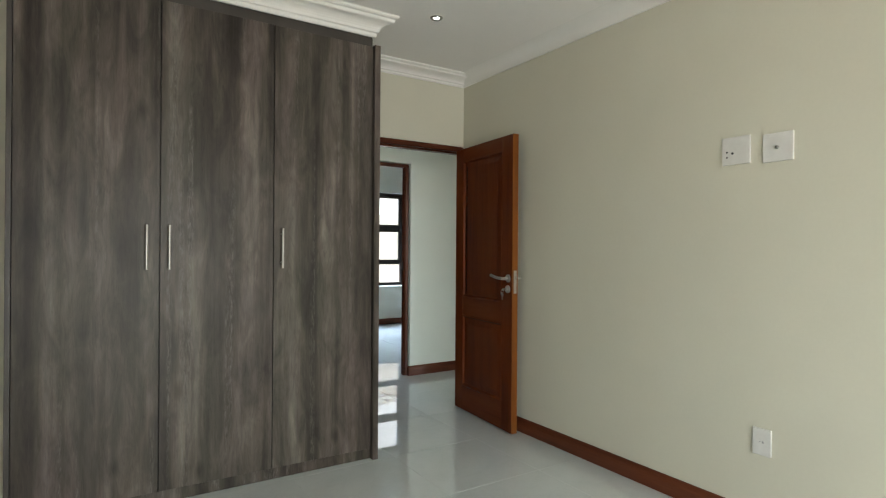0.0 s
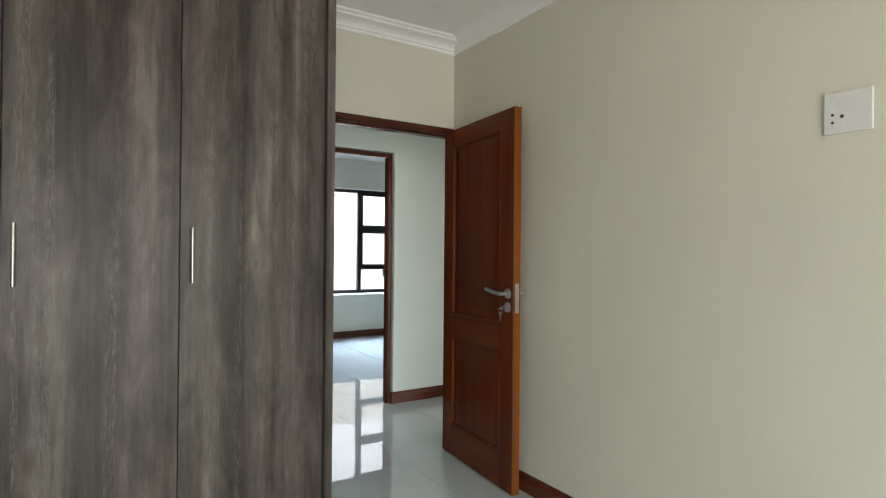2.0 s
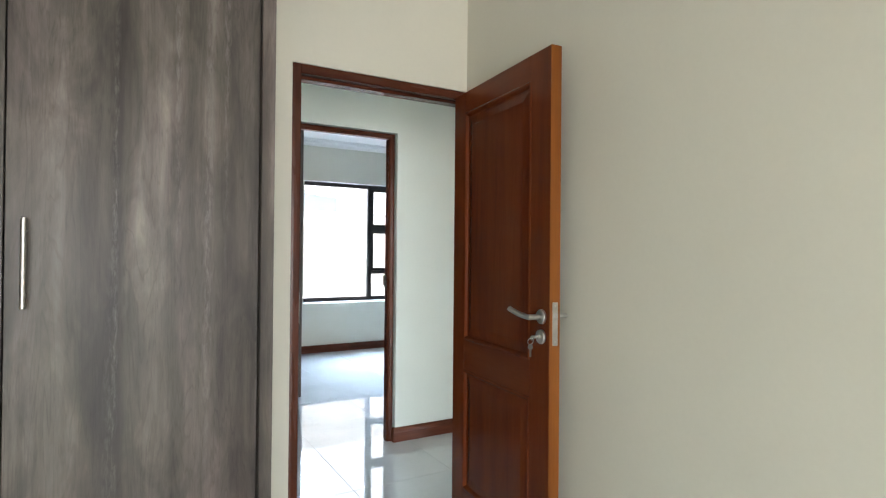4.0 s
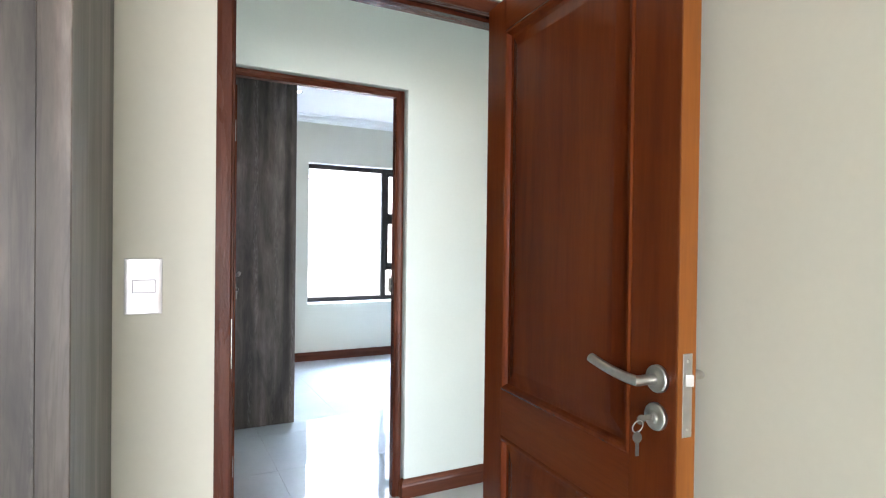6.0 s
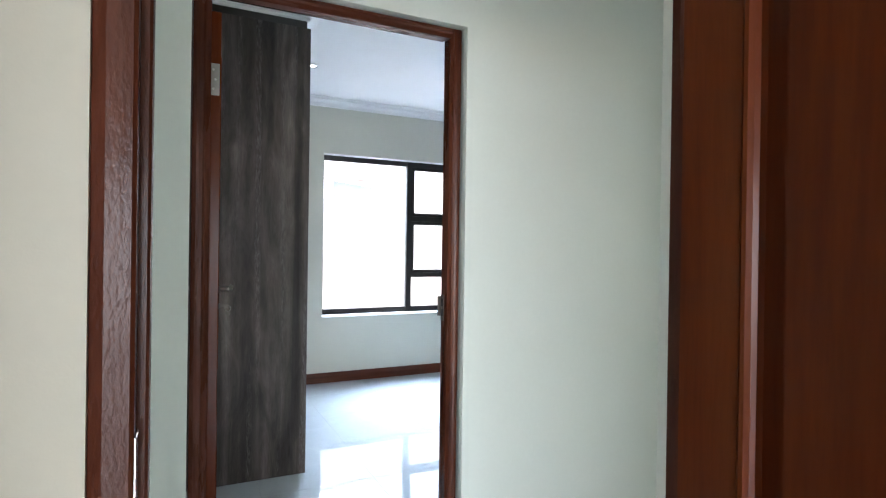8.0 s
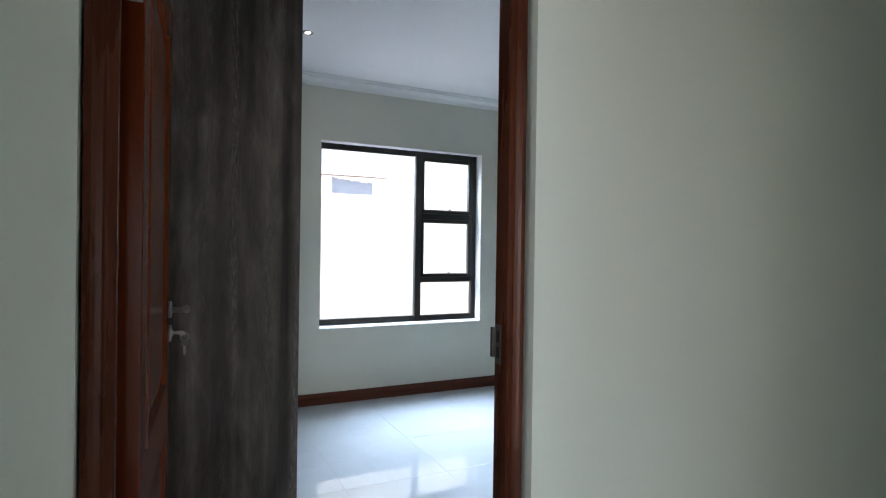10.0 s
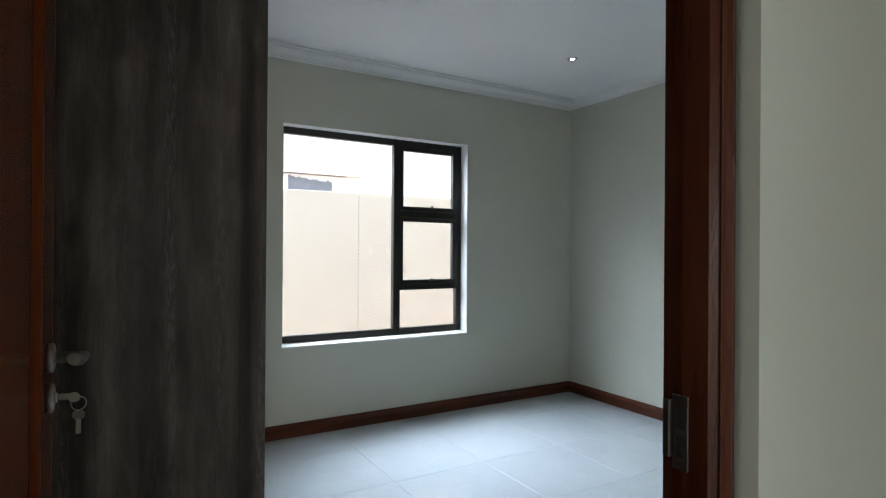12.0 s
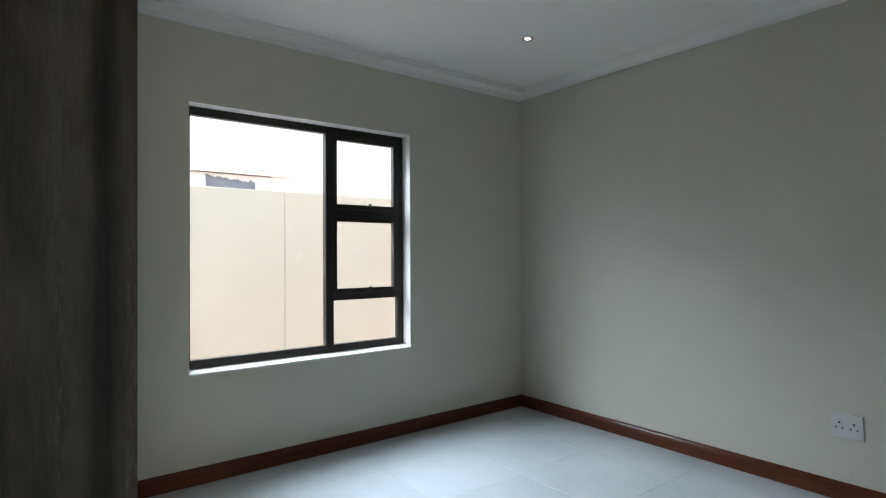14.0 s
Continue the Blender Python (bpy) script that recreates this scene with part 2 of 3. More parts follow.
YARD_WALL = rough_coat("cream_plaster", (0.61, 0.59, 0.555), (0.66, 0.64, 0.60), 1.2, 0.8, 0.03, 0.002)
YARD_GROUND = rough_coat("red_sandy_ground", (0.40, 0.285, 0.21), (0.52, 0.38, 0.29), 2.0, 0.9, 0.5, 0.01)
HOUSE_WALL = rough_coat("white_plaster", (0.74, 0.73, 0.71), (0.80, 0.79, 0.77), 0.8, 0.8, 0.3, 0.004)
ROOF_SHEET = rough_coat("pale_roof_sheet", (0.62, 0.62, 0.61), (0.7, 0.7, 0.69), 0.6, 0.5, 0.1, 0.004)
FASCIA = rough_coat("brown_fascia", (0.2, 0.175, 0.155), (0.3, 0.265, 0.24), 3, 0.6, 0.2, 0.002)
SHADED_PATCH = rough_coat("shaded_patch_grey", (0.10, 0.115, 0.14), (0.17, 0.185, 0.21), 2.5, 0.6, 0.5, 0.02)

# ---- building helpers ----
WORLD_OF = {}


def thing(name, at, turn=0.0, **tags):
    """An Empty at a thing's base, that parents its parts."""
    ob = new(name)
    ob.empty_display_size = 0.05
    ob.matrix_basis = pose(*at, 0, 0, turn)
    WORLD_OF[ob.name] = ob.matrix_basis.copy()
    return tagged(ob, **tags)


def finish(bm, name, mat):
    bmesh.ops.recalc_face_normals(bm, faces=bm.faces[:])
    me = bpy.data.meshes.new(name)
    bm.to_mesh(me)
    bm.free()
    me.materials.append(mat)
    return me


def part(name, bm, mat, parent, label="", local=False):
    """One mesh under a thing or a part. Its bmesh is in the world's metres, or in the thing's own (local)."""
    m = WORLD_OF[parent.name]
    if not local:
        bm.transform(m.inverted())
    ob = new(name, finish(bm, name, mat))
    ob.parent = parent
    WORLD_OF[ob.name] = m
    return tagged(ob, label)


def solid(name, bm, mat, **tags):
    ob = new(name, finish(bm, name, mat))
    WORLD_OF[ob.name] = Matrix()
    return tagged(ob, **tags)


def box(bm, x0, x1, y0, y1, z0, z1, edge=0.0, seg=2):
    made = bmesh.ops.create_cube(bm, size=1.0)["verts"]
    for v in made:
        v.co = (x0 + (v.co.x + 0.5) * (x1 - x0), y0 + (v.co.y + 0.5) * (y1 - y0), z0 + (v.co.z + 0.5) * (z1 - z0))
    if edge:
        edges = {e for v in made for e in v.link_edges}
        bmesh.ops.bevel(bm, geom=list(edges), offset=edge, segments=seg, affect="EDGES", profile=0.6)
    return bm


def block(*a, **k):
    return box(bmesh.new(), *a, **k)


def lathe(profile, m, steps=28):
    """A turned shape from (radius, height) pairs about the local z axis, placed by m."""
    bm = bmesh.new()
    rings = []
    for r, h in profile:
        rings.append([bm.verts.new((r * math.cos(2 * math.pi * i / steps), r * math.sin(2 * math.pi * i / steps), h)) for i in range(steps)])
    for a, b in zip(rings, rings[1:]):
        for i in range(steps):
            j = (i + 1) % steps
            bm.faces.new((a[i], a[j], b[j], b[i]))
    for ring in (rings[0], rings[-1]):
        bm.faces.new(ring)
    bm.transform(m)
    for f in bm.faces:
        f.smooth = len(f.verts) == 4
    return bm


def tube(points, radius, steps=12, flat=1.0):
    """A round bar along points."""
    bm = bmesh.new()
    pts = [Vector(p) for p in points]
    rings = []
    for i, p in enumerate(pts):
        near = (p - pts[i - 1]).normalized() if i else (pts[1] - p).normalized()
        far = (pts[i + 1] - p).normalized() if i < len(pts) - 1 else near
        d = (near + far).normalized()
        wide = flat / max(0.5, math.sqrt((1 + near.dot(far)) / 2))
        side = d.cross(Vector((0, 0, 1)))
        side = Vector((1, 0, 0)) if side.length < 0.01 else side.normalized()
        up = side.cross(d).normalized()
        rings.append([bm.verts.new(p + side * radius * math.cos(2 * math.pi * k / steps) * wide + up * radius * math.sin(2 * math.pi * k / steps))
                      for k in range(steps)])
    for a, b in zip(rings, rings[1:]):
        for k in range(steps):
            j = (k + 1) % steps
            bm.faces.new((a[k], a[j], b[j], b[k])).smooth = True
    bm.faces.new(rings[0])
    bm.faces.new(rings[-1])
    bm.verts.index_update()
    return bm


def sweep(profile, path, closed=False):
    """A moulding: (out from the wall, height) pairs along a line of wall corners, the room on its left, mitred."""
    bm = bmesh.new()
    n = len(path)
    rings = []
    for i in range(n):
        p = Vector(path[i])
        before = (p - Vector(path[i - 1])).normalized() if (closed or i > 0) else None
        after = (Vector(path[(i + 1) % n]) - p).normalized() if (closed or i < n - 1) else None
        before, after = before or after, after or before
        n1, n2 = Vector((-before.y, before.x)), Vector((-after.y, after.x))
        mitre = (n1 + n2) / (1 + n1.dot(n2))
        rings.append([bm.verts.new((p.x + mitre.x * o, p.y + mitre.y * o, h)) for o, h in profile])
    k = len(profile)
    for a, b in zip(rings, rings[1:] + (rings[:1] if closed else [])):
        for i in range(k):
            j = (i + 1) % k
            bm.faces.new((a[i], a[j], b[j], b[i]))
    if not closed:
        bm.faces.new(rings[0])
        bm.faces.new(rings[-1])
    return bm


def prism(section, z0, z1):
    """A plan section (x, y) drawn up from z0 to z1."""
    bm = bmesh.new()
    a = [bm.verts.new((x, y, z0)) for x, y in section]
    b = [bm.verts.new((x, y, z1)) for x, y in section]
    bm.faces.new(a)
    bm.faces.new(b)
    for i in range(len(a)):
        j = (i + 1) % len(a)
        bm.faces.new((a[i], a[j], b[j], b[i]))
    return bm


# ---- structure ----
CEIL_1, CEIL_2, WALL_TOP = 2.625, 2.70, 2.86


def wall(name, x0, x1, y0, y1, mat, label, opening=None, along="x"):
    """A wall slab with, at most, one opening (from, to, bottom, top) through it."""
    bm = bmesh.new()
    if not opening:
        box(bm, x0, x1, y0, y1, -0.05, WALL_TOP)
    else:
        a, b, lo, hi = opening
        (s0, s1), (d0, d1) = ((x0, x1), (y0, y1)) if along == "x" else ((y0, y1), (x0, x1))

        def at(s, d, z):
            return bm.verts.new((s, d, z) if along == "x" else (d, s, z))

        outer, inner = [(s0, -0.05), (s1, -0.05), (s1, WALL_TOP), (s0, WALL_TOP)], [(a, lo), (b, lo), (b, hi), (a, hi)]
        if lo <= 0:
            rim = [(s0, -0.05), (a, -0.05), (a, hi), (b, hi), (b, -0.05), (s1, -0.05), (s1, WALL_TOP), (b, WALL_TOP), (a, WALL_TOP), (s0, WALL_TOP)]
            near, far = ([at(s, d, z) for s, z in rim] for d in (d0, d1))
            for side in (near, far):
                for quad in ((0, 1, 2, 8, 9), (2, 3, 7, 8), (4, 5, 6, 7, 3)):
                    bm.faces.new([side[i] for i in quad])
            loops = [(near, far)]
        else:
            loops = [([at(s, d0, z) for s, z in ring], [at(s, d1, z) for s, z in ring]) for ring in (outer, inner)]
            for k in (0, 1):
                for i in range(4):
                    j = (i + 1) % 4
                    bm.faces.new((loops[0][k][i], loops[0][k][j], loops[1][k][j], loops[1][k][i]))
        for near, far in loops:
            for i in range(len(near)):
                j = (i + 1) % len(near)
                bm.faces.new((near[i], near[j], far[j], far[i]))
    return solid(name, bm, mat, label=label, category="wall", kind="structure")


BEIGE = "beige painted plaster bedroom wall above a mahogany skirting"
DOORWAY_1, DOORWAY_2 = (1.7525, 2.6395, 0, 2.0685), (1.861, 2.753, 0, 2.093)
# the west window opening is assumed and stays out of view
wall("wall_bedroom_west", -0.375, -0.225, -2.82, 3.795, BEDROOM_PAINT, BEIGE, (-2.32, -0.78, 0.62, 2.12), "y")
wall("wall_bedroom_south", -0.225, 2.6, -2.82, -2.6, BEDROOM_PAINT, BEIGE, (-0.05, 1.65, 0, 2.12))
wall("wall_bedroom_east", 2.6, 2.75, -2.82, 3.795, BEDROOM_PAINT, BEIGE)
# the two walls of the passage have a bedroom face and a passage face
MINT = "pale mint painted plaster passage wall"
wall("wall_bedroom_north", -2.0, 2.75, 3.795, 3.865, BEDROOM_PAINT, BEIGE, DOORWAY_1)
wall("wall_passage_south", -2.0, 2.75, 3.865, 3.935, PASSAGE_PAINT, MINT, DOORWAY_1)
# this doorway is assumed and out of view, cut for the added lamp
wall("wall_passage_south_east", 2.75, 6.0, 3.795, 3.935, PASSAGE_PAINT, MINT, (3.04, 3.6, 0, 2.07))
wall("wall_passage_north", -2.0, 6.0, 4.934, 4.996, PASSAGE_PAINT, "pale mint painted plaster passage wall with a doorway", (1.861, 2.76, 0, 2.095))
wall("wall_second_bedroom_south", -2.0, 6.0, 4.996, 5.05, BEDROOM_PAINT, BEIGE, DOORWAY_2)
# the opening here is unseen, made for the passage's added lamp
wall("wall_passage_west", -2.15, -2.0, 3.795, 5.05, PASSAGE_PAINT, "pale mint plaster wall at the passage end", (4.03, 4.85, 0, 2.07), "y")
wall("wall_passage_east", 6.0, 6.15, 3.795, 5.05, PASSAGE_PAINT, "pale mint plaster wall at the passage end")
wall("wall_second_bedroom_west", 1.7, 1.85, 5.05, 8.42, BEDROOM_PAINT, BEIGE)
wall("wall_second_bedroom_east", 5.763, 5.913, 5.05, 8.42, BEDROOM_PAINT, BEIGE)
wall("wall_second_bedroom_north", 1.7, 5.913, 8.42, 8.64, BEDROOM_PAINT, "beige painted plaster wall around the bedroom window", (3.085, 4.613, 0.628, 2.19))

for name, x0, x1, y0, y1, z in (("ceiling_bedroom", -0.3, 2.7, -2.75, 3.85, CEIL_1), ("ceiling_passage", -2.1, 6.1, 3.88, 5.0, CEIL_1),
                                ("ceiling_second_bedroom", 1.75, 5.85, 5.03, 8.55, CEIL_2)):
    solid(name, block(x0, x1, y0, y1, z, z + 0.06), CEILING_PAINT, label="smooth white painted ceiling with moulded cornice", category="ceiling",
          kind="structure")
# unseen slab, added over the ceilings to keep the sky's light out
solid("sky_stop_slab", block(-2.3, 6.3, -2.9, 8.75, WALL_TOP, WALL_TOP + 0.15), HOUSE_WALL, label="plain unseen slab over the rooms that stops the sky", category="roof",
      kind="structure")


def cornice_profile(top, bottom, out):
    """A plaster cornice: foot bead, cove, two upper steps."""
    h = top - bottom
    pts = [(0.0, bottom), (0.012, bottom), (0.016, bottom + 0.08 * h), (0.016, bottom + 0.2 * h), (0.024, bottom + 0.22 * h)]
    for i in range(7):
        a = math.radians(90 * i / 6)
        pts.append((0.026 + (out * 0.55) * (1 - math.cos(a)), bottom + 0.24 * h + 0.42 * h * math.sin(a)))
    pts += [(out * 0.82, bottom + 0.7 * h), (out * 0.84, bottom + 0.82 * h), (out * 0.95, bottom + 0.84 * h), (out, bottom + 0.9 * h), (out, top + 0.004),
            (0.0, top + 0.004)]
    return pts


def cove_profile(top, bottom, out):
    """A plain plaster cove: a foot bead and one hollow curve up to the ceiling."""
    pts = [(0.0, bottom), (0.012, bottom), (0.014, bottom + 0.006)]
    for i in range(1, 20):
        a = math.radians(90 * i / 20)
        pts.append((0.014 + (out - 0.014) * (1 - math.cos(a)), bottom + 0.006 + (top - bottom - 0.006) * math.sin(a)))
    return pts + [(out, top + 0.004), (0.0, top + 0.004)]


CORNICE = "white moulded plaster cornice under the ceiling"
# cornice drawn plain: even light that hides its steps is put into shape
COVE = "white plaster cornice under the ceiling, simplified to a plain cove"
for name, profile, path, label in (
        ("cornice_bedroom_north", cornice_profile(CEIL_1, 2.54, 0.115), [(2.6, 3.795), (1.51, 3.795)], CORNICE),
        ("cornice_bedroom", cove_profile(CEIL_1 + 0.0005, 2.5405, 0.115), [(-0.225, 3.19), (-0.225, -2.6), (2.6, -2.6), (2.6, 3.795)], COVE),
        ("cornice_wardrobe", cornice_profile(CEIL_1 - 0.001, 2.508, 0.115), [(1.499, 3.79), (1.499, 3.156), (-0.223, 3.156)],
         "white moulded cornice along the wardrobe top"),
        ("cornice_second_bedroom_north", cornice_profile(CEIL_2, 2.627, 0.115), [(5.763, 8.42), (2.44, 8.42)], CORNICE),
        ("cornice_second_bedroom", cove_profile(CEIL_2 + 0.0005, 2.6275, 0.115), [(1.85, 6.45), (1.85, 5.05), (5.763, 5.05), (5.763, 8.42)], COVE),
        ("cornice_second_wardrobe", cornice_profile(CEIL_2 - 0.001, 2.59, 0.115), [(2.492, 8.415), (2.492, 6.395), (1.852, 6.395)],
         "white moulded cornice along the wardrobe top")):
    solid(name, sweep(profile, path), GYPSUM, label=label, category="cornice", kind="structure")
solid("cornice_passage", sweep(cornice_profile(CEIL_1, 2.54, 0.115), [(-2.0, 3.935), (6.0, 3.935), (6.0, 4.934), (-2.0, 4.934)], True), GYPSUM,
      label=CORNICE, category="cornice", kind="structure")

SKIRT = [(0.0, 0.0), (0.021, 0.0), (0.021, 0.062), (0.018, 0.07), (0.0175, 0.078), (0.012, 0.088), (0.006, 0.093), (0.0, 0.094)]
for path in ([(-0.225, 3.12), (-0.225, -2.6), (-0.055, -2.6)], [(1.655, -2.6), (2.6, -2.6), (2.6, 3.79)], [(1.745, 3.795), (1.537, 3.795)],
             [(6.0, 4.934), (2.76, 4.934), (2.76, 4.955)], [(1.861, 4.955), (1.861, 4.934), (-2.0, 4.934)], [(-2.0, 3.935), (1.742, 3.935)], [(2.643, 3.935), (3.038, 3.935)], [(3.602, 3.935), (6.0, 3.935)],
             [(2.756, 5.05), (5.763, 5.05), (5.763, 8.42), (2.514, 8.42)], [(1.85, 6.372), (1.85, 5.085)]):
    solid("baseboard", sweep(SKIRT, path), SKIRT_X, label="varnished mahogany skirting board along the wall foot", category="skirting", kind="structure")

# ---- door frames ----


def door_frame(name, left, right, front, back, clear, step, head, rebate_front, label, narrow=None, head_clear=None):
    """Jambs and head with a rebate for the leaf. left and right: outer sides; clear: width of the stop; step: depth of the rebate."""
    f = thing(name, ((left + right) / 2, front, 0), label=label, category="door frame", kind="structure")

    def section(outer, s, c):
        """Section of a jamb, c wide to its stop; s is +1 for the left one."""
        stop, reb = outer + s * c, outer + s * (c - min(step, c / 3))
        g = s * 0.012
        if rebate_front:
            return [(outer, front), (outer + g, front - 0.003), (reb - s * 0.004, front - 0.003), (reb, front + 0.001), (reb, front + 0.042),
                    (stop - s * 0.003, front + 0.042), (stop, front + 0.045), (stop, back - 0.003), (stop - s * 0.003, back), (outer, back)]
        return [(outer, front), (outer + g, front - 0.003), (outer + g * 1.6, front), (outer + g * 2.4, front), (outer + g * 2.8, front - 0.003),
                (stop - s * 0.012, front - 0.002), (stop, front + 0.008), (stop, front + 0.043), (reb, front + 0.046), (reb, back), (outer, back)]

    part("jamb", prism(section(left, 1, clear), 0.0, head), FRAME_TIMBER, f)
    part("jamb", prism(section(right, -1, narrow or clear), 0.0, head), FRAME_TIMBER, f)
    # the head: the same section laid over the opening
    bm = prism(section(0.0, 1, head_clear or clear), left + clear - step, right - (narrow or clear) + (step if not narrow else 0.004))
    for v in bm.verts:
        v.co = Vector((v.co.z, v.co.y, head - v.co.x))
    part("head", bm, FRAME_HEAD, f)
    return f


FRAME_HEAD = timber("frame_mahogany_head", (0.038, 0.0095, 0.005), (0.084, 0.0225, 0.0105), (0.14, 0.043, 0.022), (1.6, 14, 14), 0.27, 0.03, ripple=0.15, spec=0.2)
frame_1 = door_frame("door_frame_1", 1.753, 2.639, 3.803, 3.905, 0.05, 0.011, 2.068, True, "varnished mahogany door frame set in the bedroom wall", 0.012)
frame_2 = door_frame("door_frame_2", 1.866, 2.748, 4.957, 5.036, 0.05, 0.011, 2.088, False, "varnished mahogany door frame between passage and bedroom", 0.041, 0.033)

# strike plates on the latch jambs
bm = block(1.7915, 1.7945, 3.806, 3.834, 0.985, 1.112, 0.0008, 1)
part("strike_plate", bm, BRIGHT_STEEL, frame_1, "bright steel strike plate")
bm = block(2.7045, 2.7075, 4.99, 5.013, 1.038, 1.132, 0.001, 1)
box(bm, 2.6965, 2.7075, 5.0095, 5.012, 1.054, 1.126, 0.001, 1)
box(bm, 2.694, 2.697, 5.0095, 5.019, 1.054, 1.126, 0.001, 1)
sp = part("strike_plate", bm, DULL_STEEL, frame_2, "dull steel strike plate with a bent lip")
for z0, z1 in ((1.054, 1.079), (1.09, 1.118)):
    part("latch_slot", block(2.7035, 2.7047, 4.994, 5.006, z0, z1), HOLE, sp)


# ---- panelled doors ----


def frame_moulding(u0, u1, z0, z1, y, out):
    """A quarter-round bead round a panel, on the face at y; out is the way it sinks."""
    bm = bmesh.new()
    prof = [(0.0, 0.0), (0.005, -0.003), (0.011, -0.002), (0.016, 0.004), (0.02, 0.011), (0.0, 0.012)]
    corners = [(u0, z0), (u1, z0), (u1, z1), (u0, z1)]
    sx, sz = (1, -1, -1, 1), (1, 1, -1, -1)
    rings = [[bm.verts.new((c[0] + a * sx[i], y + d * out, c[1] + a * sz[i])) for a, d in prof] for i, c in enumerate(corners)]
    for i in range(4):
        a, b = rings[i], rings[(i + 1) % 4]
        for k in range(len(prof)):
            j = (k + 1) % len(prof)
            bm.faces.new((a[k], a[j], b[j], b[k]))
    return bm


def raised_panel(u0, u1, z0, z1, t):
    """A panel sunk below the stiles with a raised field on both faces."""
    bm = bmesh.new()
    for s, y in ((1, 0.0), (-1, t)):
        loops = []
        for inset, depth in ((0.0, 0.0115), (0.03, 0.0115), (0.062, 0.0045), (0.066, 0.004)):
            loops.append([bm.verts.new((a, y + s * depth, b)) for a, b in
                          ((u0 + inset, z0 + inset), (u1 - inset, z0 + inset), (u1 - inset, z1 - inset), (u0 + inset, z1 - inset))])
        for a, b in zip(loops, loops[1:]):
            for i in range(4):
                j = (i + 1) % 4
                bm.faces.new((a[i], a[j], b[j], b[i]))
        bm.faces.new(loops[-1])
    return bm


def lever_handle(door, u, z, y, s, metal, name="handle"):
    """A round-bar lever on a rose; s is -1 on the face at y = 0."""
    m = Matrix.Translation((u, y, z)) @ Matrix.Rotation(radians(90 if s < 0 else -90), 4, "X")
    rose = part(name, lathe([(0.0265, 0.0), (0.0265, 0.006), (0.0255, 0.0085), (0.022, 0.0092), (0.0115, 0.0095), (0.0105, 0.012)], m), metal, door,
                "brushed steel lever handle on a round rose", local=True)
    reach = 0.054
    pts = [(u, y + s * 0.008, z), (u, y + s * (reach - 0.011), z), (u, y + s * reach, z), (u - 0.012, y + s * reach, z)]
    pts += [(u - 0.012 - 0.122 * k / 8, y + s * reach, z + 0.018 * (k / 8) ** 1.7) for k in range(1, 9)]
    bar = tube(pts + [(pts[-1][0] - 0.0008, pts[-1][1], pts[-1][2] + 0.0003)], 0.0098, 16)
    # a crisp mitre where the lever turns
    bmesh.ops.split_edges(bar, edges=[e for e in bar.edges if all(32 <= v.index < 48 for v in e.verts)])
    part("lever", bar, metal, rose, local=True)


def key_set(door, u, z, y, s, metal):
    """The lock's escutcheon with a key in it and a second key on the ring."""
    m = Matrix.Translation((u, y, z)) @ Matrix.Rotation(radians(90 if s < 0 else -90), 4, "X")
    esc = part("lock_escutcheon", lathe([(0.0262, 0.0), (0.0262, 0.006), (0.0252, 0.0085), (0.014, 0.0092), (0.0095, 0.0105), (0.009, 0.014)], m), metal, door,
               "brushed steel lock rose with keys", local=True)
    if s > 0:
        return
    bm = block(u - 0.001, u + 0.001, y - 0.034, y - 0.013, z - 0.005, z + 0.006, 0.0004, 1)
    bow = lathe([(0.0092, -0.0012), (0.0096, 0.0), (0.0092, 0.0012)], Matrix.Translation((u, y - 0.04, z - 0.002)) @ Matrix.Rotation(radians(90), 4, "Y"), 18)
    part("key_bow", bow, BRASS, esc, local=True)
    part("key", bm, BRASS, esc, local=True)
    cx, cz, r = y - 0.047, z - 0.014, 0.012
    ring = [(u + 0.003 * math.sin(a), cx + r * math.cos(a), cz + r * math.sin(a)) for a in [2 * math.pi * k / 20 for k in range(21)]]
    part("key_ring", tube(ring, 0.0011, 6), metal, esc, local=True)
    bm = lathe([(0.0102, -0.001), (0.0106, 0.0), (0.0102, 0.001)], Matrix.Translation((u - 0.001, y - 0.047, z - 0.035)) @ Matrix.Rotation(radians(80), 4, "Y"), 18)
    box(bm, u - 0.002, u, y - 0.051, y - 0.043, z - 0.07, z - 0.042, 0.0005, 1)
    part("hanging_key", bm, BRASS, esc, local=True)


